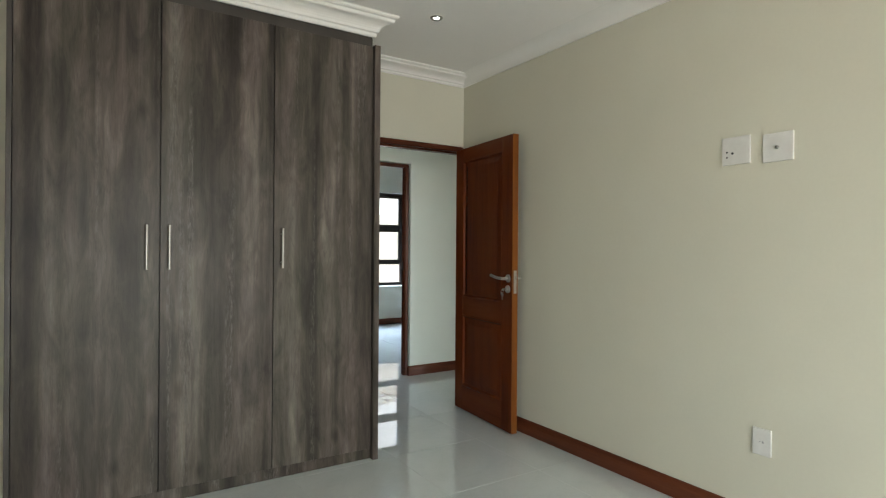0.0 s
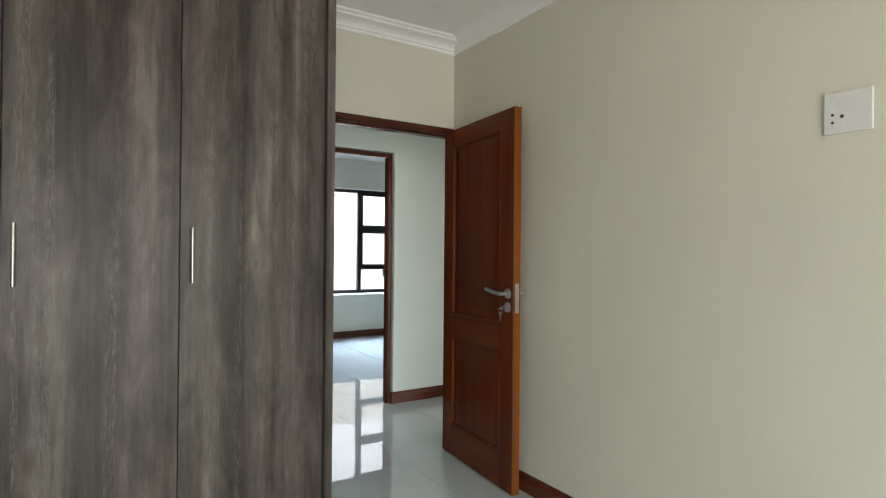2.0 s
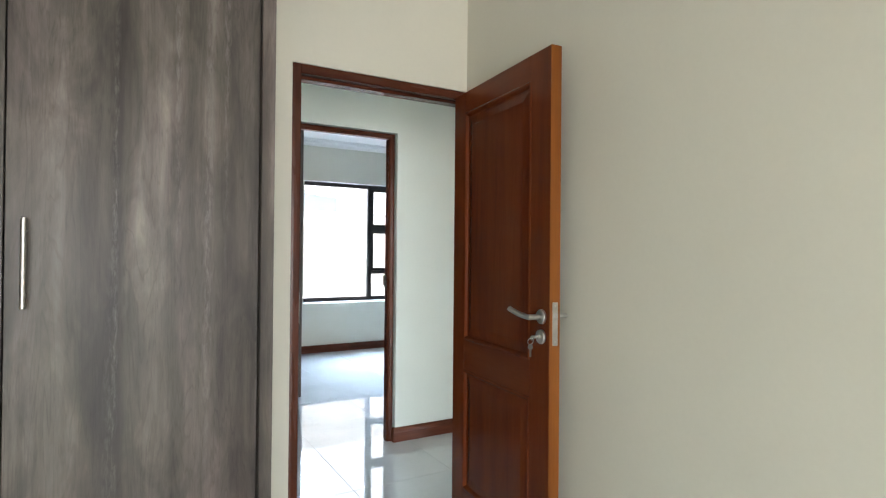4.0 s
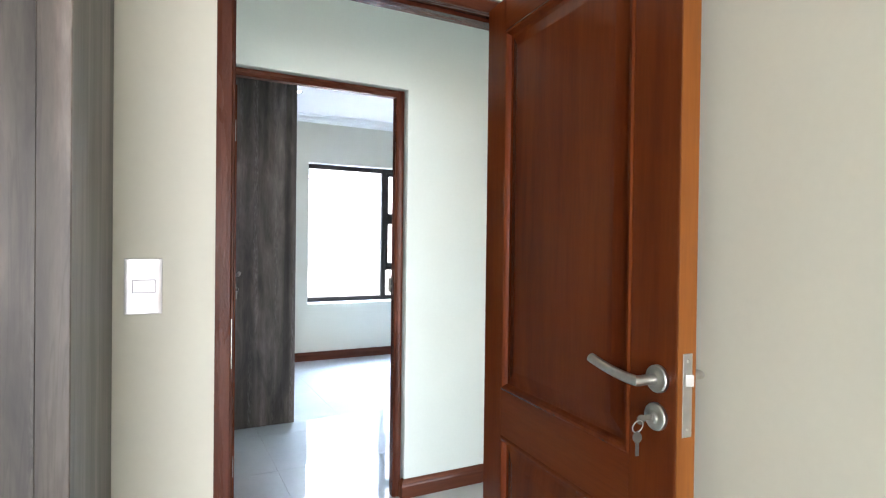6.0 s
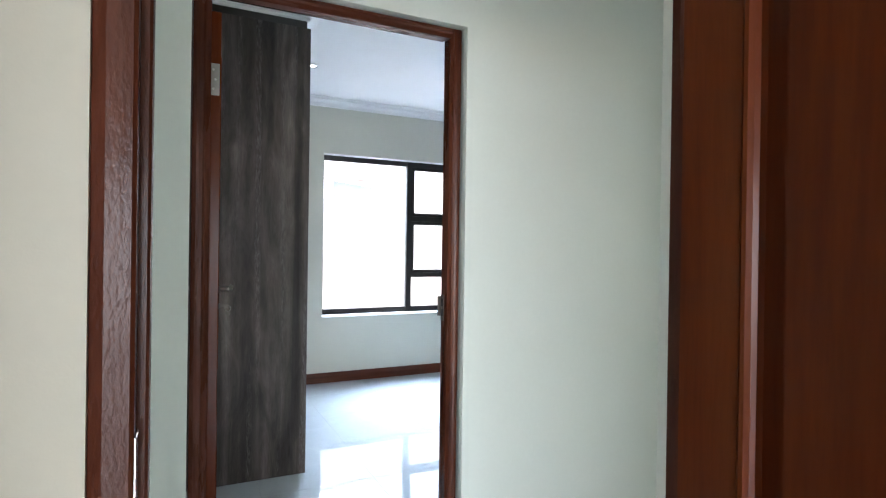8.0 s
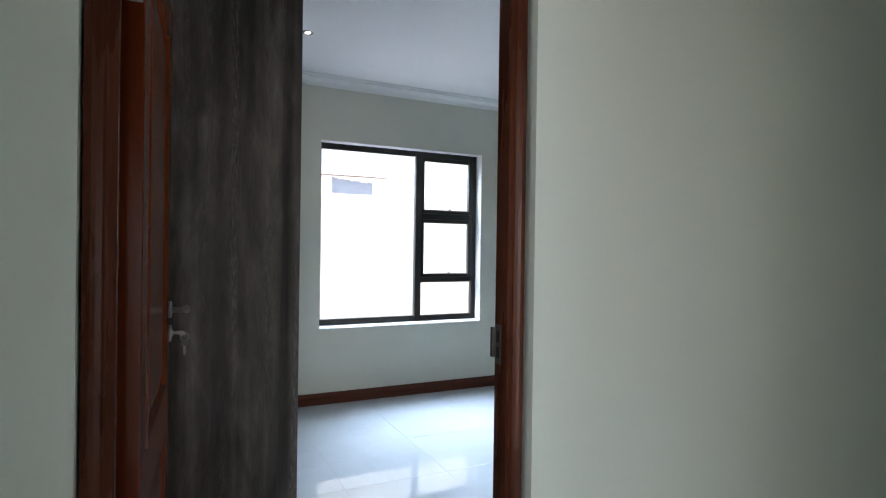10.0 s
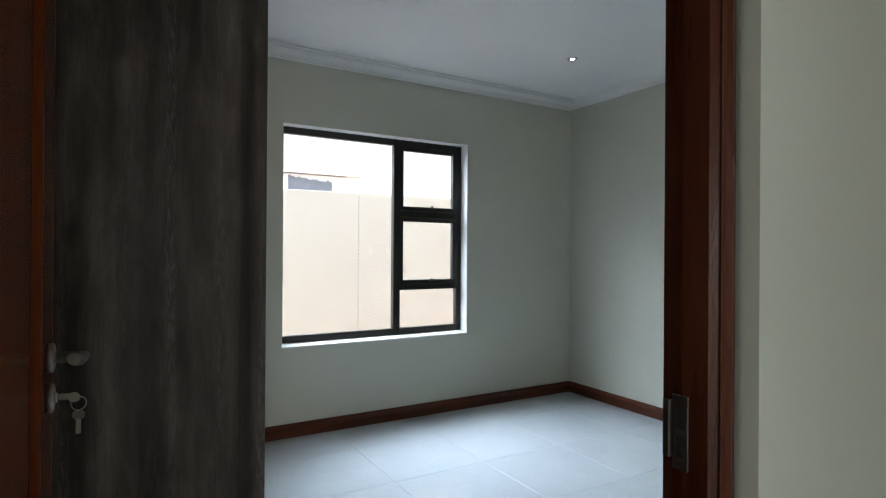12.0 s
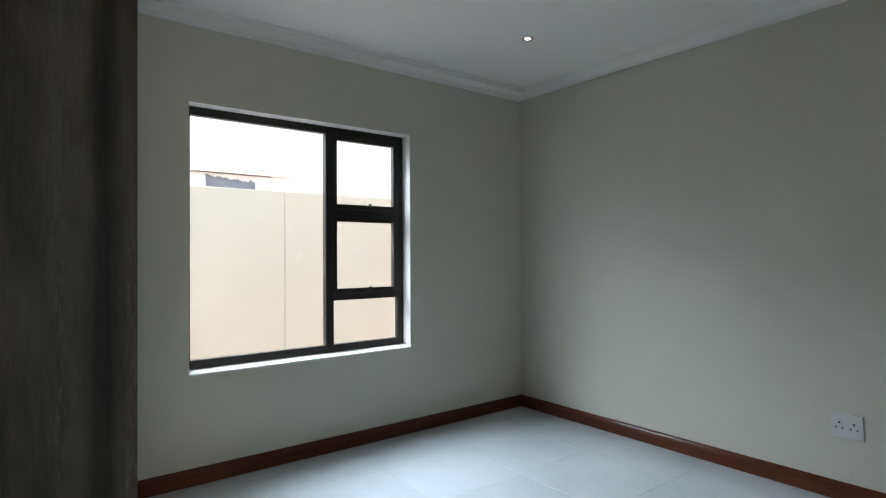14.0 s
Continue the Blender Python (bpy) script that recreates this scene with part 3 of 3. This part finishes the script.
def panel_door(name, at, turn, width, height, label, metal, lift=0.0):
    """A two-panel hardwood door leaf, hinged at its origin; its seen face is at y = 0."""
    t = 0.045
    d = thing(name, at, turn, label=label, category="door", kind="structure")
    st, sr = 0.108, 0.125
    cuts = (0.0, 0.185, 0.735, 0.872, 1.925, height)
    part("stile", block(0, st, 0, t, 0, height, 0.0015, 1), MAHOGANY, d, local=True)
    part("stile", block(width - sr, width - 0.0035, 0, t, 0, height, 0.0015, 1), MAHOGANY, d, local=True)
    part("lipping", block(width - 0.0034, width, 0.0002, t - 0.0002, 0, height, 0.001, 1), EDGE_TIMBER, d, "paler mahogany edge strip", local=True)
    for z0, z1 in ((cuts[0], cuts[1]), (cuts[2], cuts[3]), (cuts[4], cuts[5])):
        part("rail", block(st + 0.0006, width - sr - 0.0006, 0.0004, t - 0.0004, z0, z1, 0.001, 1), MAHOGANY_ACROSS, d, local=True)
    for z0, z1 in ((cuts[1], cuts[2]), (cuts[3], cuts[4])):
        part("panel", raised_panel(st, width - sr, z0, z1, t), MAHOGANY, d, local=True)
        part("moulding", frame_moulding(st, width - sr, z0, z1, 0.0, 1), MAHOGANY, d, local=True)
        part("moulding", frame_moulding(st, width - sr, z0, z1, t, -1), MAHOGANY, d, local=True)
    lever_handle(d, width - 0.047, 1.055 - at[2] + lift, 0.0, -1, metal)
    lever_handle(d, width - 0.047, 1.055 - at[2] + lift, t, 1, metal, "back_handle")
    key_set(d, width - 0.049, 0.982 - at[2] + lift, 0.0, -1, metal)
    key_set(d, width - 0.049, 0.982 - at[2] + lift, t, 1, metal)
    lock = part("lock_plate", block(width, width + 0.0022, t / 2 - 0.0115, t / 2 + 0.0115, 0.945 + lift, 1.1 + lift, 0.0008, 1), SATIN_STEEL, d, "bright steel lock faceplate",
                local=True)
    bm = prism([(width + 0.002, t / 2 - 0.0055), (width + 0.011, t / 2 + 0.0055), (width + 0.002, t / 2 + 0.0055)], 1.04 + lift, 1.062 + lift)
    part("latch_bolt", bm, DIM_STEEL, lock, local=True)
    for z in (0.96 + lift, 1.087 + lift):
        part("screw", lathe([(0.0035, 0), (0.0034, 0.0008), (0.001, 0.0004)], Matrix.Translation((width + 0.002, t / 2, z)) @ Matrix.Rotation(radians(90), 4, "Y"), 10),
             STEEL, lock, local=True)
    for z in (0.24, 1.815):
        bm = block(-0.002, 0.0002, 0.004, t - 0.004, z - 0.05, z + 0.05, 0.0006, 1)
        h = part("hinge", bm, DIM_STEEL, d, "steel butt hinge", local=True)
        part("knuckle", lathe([(0.0045, -0.051), (0.006, -0.05), (0.006, 0.05), (0.0045, 0.051)], Matrix.Translation((-0.002, t + 0.004, z)), 14), BRIGHT_STEEL, h, local=True)
        for dz in (-0.03, 0.0, 0.03):
            part("screw", lathe([(0.0038, 0), (0.0036, 0.0007), (0.001, 0.0003)], Matrix.Translation((-0.002, 0.016 + abs(dz) * 0.2, z + dz)) @
                 Matrix.Rotation(radians(-90), 4, "Y"), 10), STEEL, h, local=True)
    return d


panel_door("door_1", (2.537, 3.8, 0.01), -94.5, 0.775, 2.022, "open glossy mahogany two-panel door standing beside the bedroom wall", STEEL)
panel_door("door_2", (1.95, 5.072, 0.01), 86.8, 0.765, 2.03, "open dark mahogany two-panel door folded back beside the wardrobe", DIM_STEEL, 0.055)


# ---- built-in wardrobes ----


def bar_handle(parent, x, y, z0, z1, nx, ny):
    """A steel bar on two stand-offs; (nx, ny) is the way out of the door."""
    a = 0.032
    h = part("bar_handle", tube([(x + nx * a, y + ny * a, z) for z in (z0, z0 + 0.0008, z1 - 0.0008, z1)], 0.0066, 14), SATIN_STEEL, parent, "brushed steel bar handle")
    for z in (z0 + 0.03, z1 - 0.03):
        part("standoff", tube([(x, y, z), (x + nx * a, y + ny * a, z)], 0.0045, 10), STEEL, h)


w1 = thing("wardrobe", (0.65, 3.47, 0.0), label="grey-brown oak-effect three-door built-in wardrobe with bar handles", category="wardrobe")
part("carcass", block(-0.222, 1.498, 3.18, 3.79, 0.06, 2.5, 0.001, 1), CARCASS, w1, "dark carcass")
part("plinth", block(-0.202, 1.498, 3.162, 3.18, 0.0, 0.06, 0.001, 1), MELAMINE, w1)
part("top_filler", block(-0.202, 1.5, 3.165, 3.181, 2.455, 2.52, 0.0008, 1), CARCASS, w1, "dark filler strip under the cornice")
part("scribe_strip", block(-0.2245, -0.204, 3.153, 3.18, 0.0, 2.52, 0.001, 1), CARCASS, w1)
for x0, x1, hx in ((-0.2015, 0.367, 0.31), (0.371, 0.914, 0.408), (0.918, 1.4965, 0.958)):
    dr = part("wardrobe_door", block(x0, x1, 3.15, 3.168, 0.063, 2.452, 0.0012, 1), MELAMINE, w1)
    bar_handle(dr, hx, 3.15, 1.142, 1.357, 0, -1)
part("end_panel", block(1.4985, 1.535, 3.124, 3.792, 0.0, 2.456, 0.0015, 1), MELAMINE_EDGE, w1)

w2 = thing("wardrobe", (2.17, 7.4, 0.0), label="dark grey oak-effect built-in wardrobe beside the bedroom door", category="wardrobe")
part("carcass", block(1.855, 2.489, 6.407, 8.41, 0.06, 2.575, 0.001, 1), CARCASS, w2, "dark carcass")
part("plinth", block(2.477, 2.495, 6.397, 8.405, 0.0, 0.066, 0.001, 1), MELAMINE, w2)
part("top_filler", block(1.855, 2.492, 6.391, 6.407, 2.55, 2.605, 0.0008, 1), CARCASS, w2, "dark filler strip under the cornice")
part("end_panel", block(1.853, 2.511, 6.377, 6.3905, 0.0, 2.547, 0.0012, 1), MELAMINE, w2, "grey oak-effect end panel")
for y0, y1, hy in ((6.394, 7.06, 7.01), (7.064, 7.735, 7.12), (7.739, 8.405, 7.79)):
    dr = part("wardrobe_door", block(2.49, 2.508, y0, y1, 0.0695, 2.547, 0.0012, 1), MELAMINE, w2)
    bar_handle(dr, 2.508, hy, 1.143, 1.357, 1, 0)

# ---- windows ----


def glass_pane(win, x0, x1, z0, z1, y):
    g = part("pane", block(x0, x1, y, y + 0.006, z0, z1), GLASS, win, "clear glass pane")
    g.visible_shadow = False


FY = 8.52
win = thing("window_1", (3.85, FY, 0.63), label="bronze aluminium window with one large fixed pane and small side lights", category="window", kind="structure")
X0, X1, Z0, Z1 = 3.086, 4.612, 0.638, 2.189
part("frame_side", block(X0, X0 + 0.03, FY, FY + 0.045, Z0, Z1, 0.002, 1), BRONZE, win)
part("frame_side", block(X1 - 0.046, X1, FY, FY + 0.045, Z0, Z1, 0.002, 1), BRONZE, win)
part("frame_head", block(X0 + 0.0305, X1 - 0.0465, FY, FY + 0.045, Z1 - 0.05, Z1, 0.002, 1), BRONZE, win)
part("frame_foot", block(X0 + 0.0305, X1 - 0.0465, FY, FY + 0.045, Z0, Z0 + 0.05, 0.002, 1), BRONZE, win)
part("mullion", block(3.98, 4.04, FY - 0.006, FY + 0.045, Z0 - 0.004, Z1 - 0.002, 0.006, 2), BRONZE, win)
for z0, z1 in ((1.573, 1.625), (0.99, 1.036)):
    part("transom", block(4.0405, X1 - 0.0465, FY + 0.001, FY + 0.045, z0, z1, 0.002, 1), BRONZE, win)


def sash(z0, z1):
    x0, x1 = 4.041, X1 - 0.047
    s = part("sash", block(x0, x0 + 0.026, FY - 0.004, FY + 0.036, z0, z1, 0.002, 1), BRONZE, win, "opening top-hung sash")
    part("sash_side", block(x1 - 0.036, x1, FY - 0.004, FY + 0.036, z0, z1, 0.002, 1), BRONZE, s)
    part("sash_rail", block(x0 + 0.0262, x1 - 0.0362, FY - 0.004, FY + 0.036, z0, z0 + 0.034, 0.002, 1), BRONZE, s)
    part("sash_rail", block(x0 + 0.0262, x1 - 0.0362, FY - 0.004, FY + 0.036, z1 - 0.034, z1, 0.002, 1), BRONZE, s)
    mid = (x0 + x1) / 2 + 0.02
    bm = block(mid - 0.03, mid + 0.03, FY - 0.012, FY - 0.004, z0 + 0.008, z0 + 0.026, 0.002, 1)
    box(bm, mid - 0.012, mid + 0.01, FY - 0.02, FY - 0.011, z0 + 0.02, z0 + 0.046, 0.003, 2)
    part("sash_stay", bm, BRONZE, s, "small window fastener")


sash(1.626, 2.138)
sash(1.037, 1.572)
glass_pane(win, X0 + 0.028, 3.982, Z0 + 0.048, Z1 - 0.048, FY + 0.02)
glass_pane(win, 4.065, X1 - 0.08, 1.658, 2.107, FY + 0.02)
glass_pane(win, 4.065, X1 - 0.08, 1.068, 1.54, FY + 0.02)
glass_pane(win, 4.038, X1 - 0.044, Z0 + 0.048, 0.992, FY + 0.022)
# plastered reveals and a sloping sill
bm = bmesh.new()
prof = [(8.416, 0.626), (8.422, 0.6305), (8.526, 0.639), (8.65, 0.639), (8.65, 0.618), (8.416, 0.618)]
a, b = ([bm.verts.new((x, y, z)) for y, z in prof] for x in (3.0855, 4.6125))
bm.faces.new(a), bm.faces.new(b)
for i in range(len(a)):
    bm.faces.new((a[i], a[(i + 1) % len(a)], b[(i + 1) % len(a)], b[i]))
part("window_sill", bm, REVEAL_PAINT, win, "white plastered inner sill")
part("reveal", block(3.0852, 3.0875, 8.4215, FY - 0.001, 0.641, 2.187), REVEAL_PAINT, win)
part("reveal", block(4.6105, 4.6128, 8.4215, FY - 0.001, 0.641, 2.187), REVEAL_PAINT, win)
part("reveal", block(3.088, 4.61, 8.4215, FY - 0.001, 2.1875, 2.1898), REVEAL_PAINT, win)

# ---- wall fittings ----


def disc(x, y, z, r, axis, depth=0.0014, mat=HOLE, parent=None, name="hole"):
    turn = Matrix.Rotation(radians(90), 4, "Y" if axis == "x" else "X")
    return part(name, lathe([(r, -depth / 2), (r, depth / 2)], Matrix.Translation((x, y, z)) @ turn, 14), mat, parent)


s1 = thing("socket_outlet", (2.6, 1.572, 1.714), label="white plastic three-pin socket high on the bedroom wall", category="socket")
part("plate", block(2.589, 2.6, 1.507, 1.637, 1.65, 1.778, 0.0025, 2), PLASTIC, s1)
for y, z, r in ((1.613, 1.71, 0.0045), (1.613, 1.686, 0.0045), (1.587, 1.702, 0.0055)):
    disc(2.5888, y, z, r, "x", parent=s1)
s2 = thing("aerial_outlet", (2.6, 1.387, 1.704), label="white plastic aerial outlet plate with a centre jack", category="socket")
part("plate", block(2.589, 2.6, 1.324, 1.45, 1.641, 1.766, 0.0025, 2), PLASTIC, s2)
j = part("jack", lathe([(0.0085, 0), (0.0085, 0.003), (0.006, 0.0045), (0.0058, 0.008), (0.003, 0.008)], Matrix.Translation((2.589, 1.391, 1.702)) @
         Matrix.Rotation(radians(-90), 4, "Y"), 16), STEEL, s2, "nickel aerial jack")
disc(2.5805, 1.391, 1.702, 0.0028, "x", parent=j)
s3 = thing("telephone_outlet", (2.6, 1.448, 0.406), label="white plastic telephone outlet plate low on the wall", category="socket")
part("plate", block(2.59, 2.6, 1.408, 1.488, 0.347, 0.466, 0.0025, 2), PLASTIC, s3)
part("port", block(2.5885, 2.5903, 1.438, 1.446, 0.402, 0.412, 0.0006, 1), PORT, s3, "small grey port")
part("port", block(2.5885, 2.5903, 1.452, 1.457, 0.405, 0.41), PORT, s3)

s4 = thing("double_socket", (5.763, 6.05, 0.392), label="white plastic double three-pin wall socket above the skirting", category="socket")
part("plate", block(5.753, 5.763, 5.98, 6.121, 0.328, 0.456, 0.0025, 2), PLASTIC, s4)
for yc in (6.083, 6.018):
    part("module", block(5.7512, 5.7532, yc - 0.0295, yc + 0.0295, 0.338, 0.446, 0.0008, 1), PLASTIC, s4)
    part("rocker", block(5.7495, 5.7514, yc - 0.024, yc - 0.012, 0.418, 0.438, 0.0006, 1), PLASTIC, s4)
    for dy, z, r in ((0.0, 0.408, 0.0052), (0.0145, 0.381, 0.0045), (-0.0145, 0.381, 0.0045)):
        disc(5.7508, yc + dy, z, r, "x", parent=s4)

sw = thing("light_switch", (1.598, 3.795, 1.2), label="white glossy single rocker light switch beside the door", category="switch")
part("plate", block(1.558, 1.637, 3.785, 3.795, 1.135, 1.265, 0.002, 2), SWITCH_PLASTIC, sw)
part("rocker_surround", block(1.5745, 1.6225, 3.7842, 3.7855, 1.185, 1.2155, 0.0004, 1), HOLE, sw)
part("rocker", block(1.5755, 1.6215, 3.7805, 3.785, 1.186, 1.2145, 0.0012, 2), SWITCH_PLASTIC, sw)


def downlight(x, y, z, label):
    d = thing("downlight", (x, y, z), label=label, category="downlight", group="recessed downlights")
    ring = [(0.0168, 0.001), (0.018, -0.002), (0.027, -0.0055), (0.035, -0.0045), (0.038, -0.001), (0.038, 0.001)]
    part("trim_ring", lathe(ring, Matrix.Translation((x, y, z))), DIM_STEEL, d, "satin steel trim ring")
    part("lens", lathe([(0.012, -0.004), (0.0155, -0.003), (0.0165, 0.0)], Matrix.Translation((x, y, z))), LENS, d, "glowing lamp lens")
    return d


ON = "round recessed downlight with a steel ring, lit"
downlight(1.812, 2.945, CEIL_1, ON)
downlight(4.925, 7.523, CEIL_2, ON)
downlight(2.77, 7.5, CEIL_2, ON)

# ---- outside ----
solid("ground", block(-150, 150, -150, 150, -0.6, -0.15), YARD_GROUND, label="sandy yard ground between the houses", category="ground", kind="structure")
yard = thing("boundary_wall", (4.44, 10.5, -0.15), label="cream plastered boundary wall with a vertical joint", category="garden wall")
for x0, x1 in ((-8.0, -1.564), (-1.556, 4.436), (4.444, 10.436), (10.444, 16.0)):
    part("wall_bay", block(x0, x1, 10.4, 10.62, -0.15, 1.945, 0.006, 2), YARD_WALL, yard)
    part("joint_filler", block(x1 - 0.001, x1 + 0.009, 10.406, 10.61, -0.15, 1.94), GROUT, yard)

# small pale mark beside the joint
part("pale_mark", block(4.575, 4.597, 10.397, 10.4025, 1.262, 1.325, 0.001, 1), HOUSE_WALL, yard, "small pale mark on the boundary wall")

hut = thing("neighbour_house", (5.2, 18.0, -0.15), label="white neighbouring house with a low pitched roof", category="house")
part("wall", block(2.8, 6.65, 16.0, 21.0, -0.15, 2.935, 0.01, 1), HOUSE_WALL, hut)
bm = bmesh.new()
pts = [(15.9, 2.935), (18.5, 3.0), (21.1, 2.935), (21.1, 2.895), (18.5, 2.96), (15.9, 2.895)]
a, b = ([bm.verts.new((x, y, z)) for y, z in pts] for x in (2.7, 6.75))
bm.faces.new(a), bm.faces.new(b)
for i in range(6):
    bm.faces.new((a[i], a[(i + 1) % 6], b[(i + 1) % 6], b[i]))
part("roof", bm, ROOF_SHEET, hut, "pale sheet roof")
part("fascia", block(4.3, 6.4, 15.97, 15.998, 2.875, 2.897, 0.003, 1), FASCIA, hut, "thin brown fascia board")
# made-up grey panel for a shaded part of the neighbour's wall, with a ragged top edge
rnd = random.Random(5)
bm = bmesh.new()
cols = 34
up = []
for i in range(cols + 1):
    f = i / cols
    x = 5.13 + 0.94 * f
    top = 2.845 - 0.10 * f ** 0.7 + rnd.uniform(-0.022, 0.022) + (0.03 if i % 9 == 4 else 0)
    top -= 0.03 if i in (3, 4, 5) else 0
    up.append((x, 15.98 + 0.001 * math.sin(i * 1.3), top))
front = [[bm.verts.new((x, y + d, z)) for x, y, z in up] for d in (0, 0.012)]
foot = [[bm.verts.new((x, y + d, 1.75)) for x, y, z in up] for d in (0, 0.012)]
for i in range(cols):
    bm.faces.new((front[0][i], front[0][i + 1], foot[0][i + 1], foot[0][i]))
    bm.faces.new((front[1][i], front[1][i + 1], foot[1][i + 1], foot[1][i]))
    bm.faces.new((front[0][i], front[0][i + 1], front[1][i + 1], front[1][i]))
solid("ragged_patch", bm, SHADED_PATCH, label="ragged grey panel for a shaded part of the neighbour's wall", category="sheeting")

# ---- floor: slab and polished tiles ----
floor = solid("floor", block(-2.15, 6.15, -2.82, 8.64, -0.2, -0.0014), GROUT, label="glossy pale porcelain tiled floor with thin grey joints", category="floor",
              kind="structure")
STEP, JOINT, GX, GY = 0.61, 0.0018, -0.2, 7.38
AREAS = ((-0.225, 2.6, -2.6, 3.795), (-2.0, 6.0, 3.795, 5.05), (1.85, 5.763, 5.05, 8.42))


def tile_mesh(sx, sy):
    """A tile about its own middle, its top at 0, with a fine arris."""
    bm = bmesh.new()
    e = 0.0005
    lo = [bm.verts.new((a * sx / 2, b * sy / 2, -0.008)) for a, b in ((-1, -1), (1, -1), (1, 1), (-1, 1))]
    mid = [bm.verts.new((v.co.x, v.co.y, -e)) for v in lo]
    hi = [bm.verts.new((v.co.x - math.copysign(e, v.co.x), v.co.y - math.copysign(e, v.co.y), 0.0)) for v in lo]
    for r0, r1 in ((lo, mid), (mid, hi)):
        for i in range(4):
            j = (i + 1) % 4
            bm.faces.new((r0[i], r0[j], r1[j], r1[i]))
    bm.faces.new(hi)
    return finish(bm, "tile", TILE)


tile_meshes = {}
for i in range(-4, 12):
    for k in range(-17, 4):
        x0, y0 = GX + i * STEP, GY + k * STEP
        x1, y1 = x0 + STEP, y0 + STEP
        if not any(x1 > a[0] + 0.01 and x0 < a[1] - 0.01 and y1 > a[2] + 0.01 and y0 < a[3] - 0.01 for a in AREAS):
            continue
        x0, x1, y0, y1 = max(x0, -2.1), min(x1, 6.1), max(y0, -2.7), min(y1, 8.55)
        size = (round(x1 - x0 - JOINT, 4), round(y1 - y0 - JOINT, 4))
        if size not in tile_meshes:
            tile_meshes[size] = tile_mesh(*size)
        tl = new("tile", tile_meshes[size])
        tl.location = ((x0 + x1) / 2, (y0 + y1) / 2, rnd.uniform(-0.0003, 0.0))
        tl.rotation_euler = (rnd.uniform(-0.0006, 0.0006), rnd.uniform(-0.0006, 0.0006), 0)
        tl.parent = floor
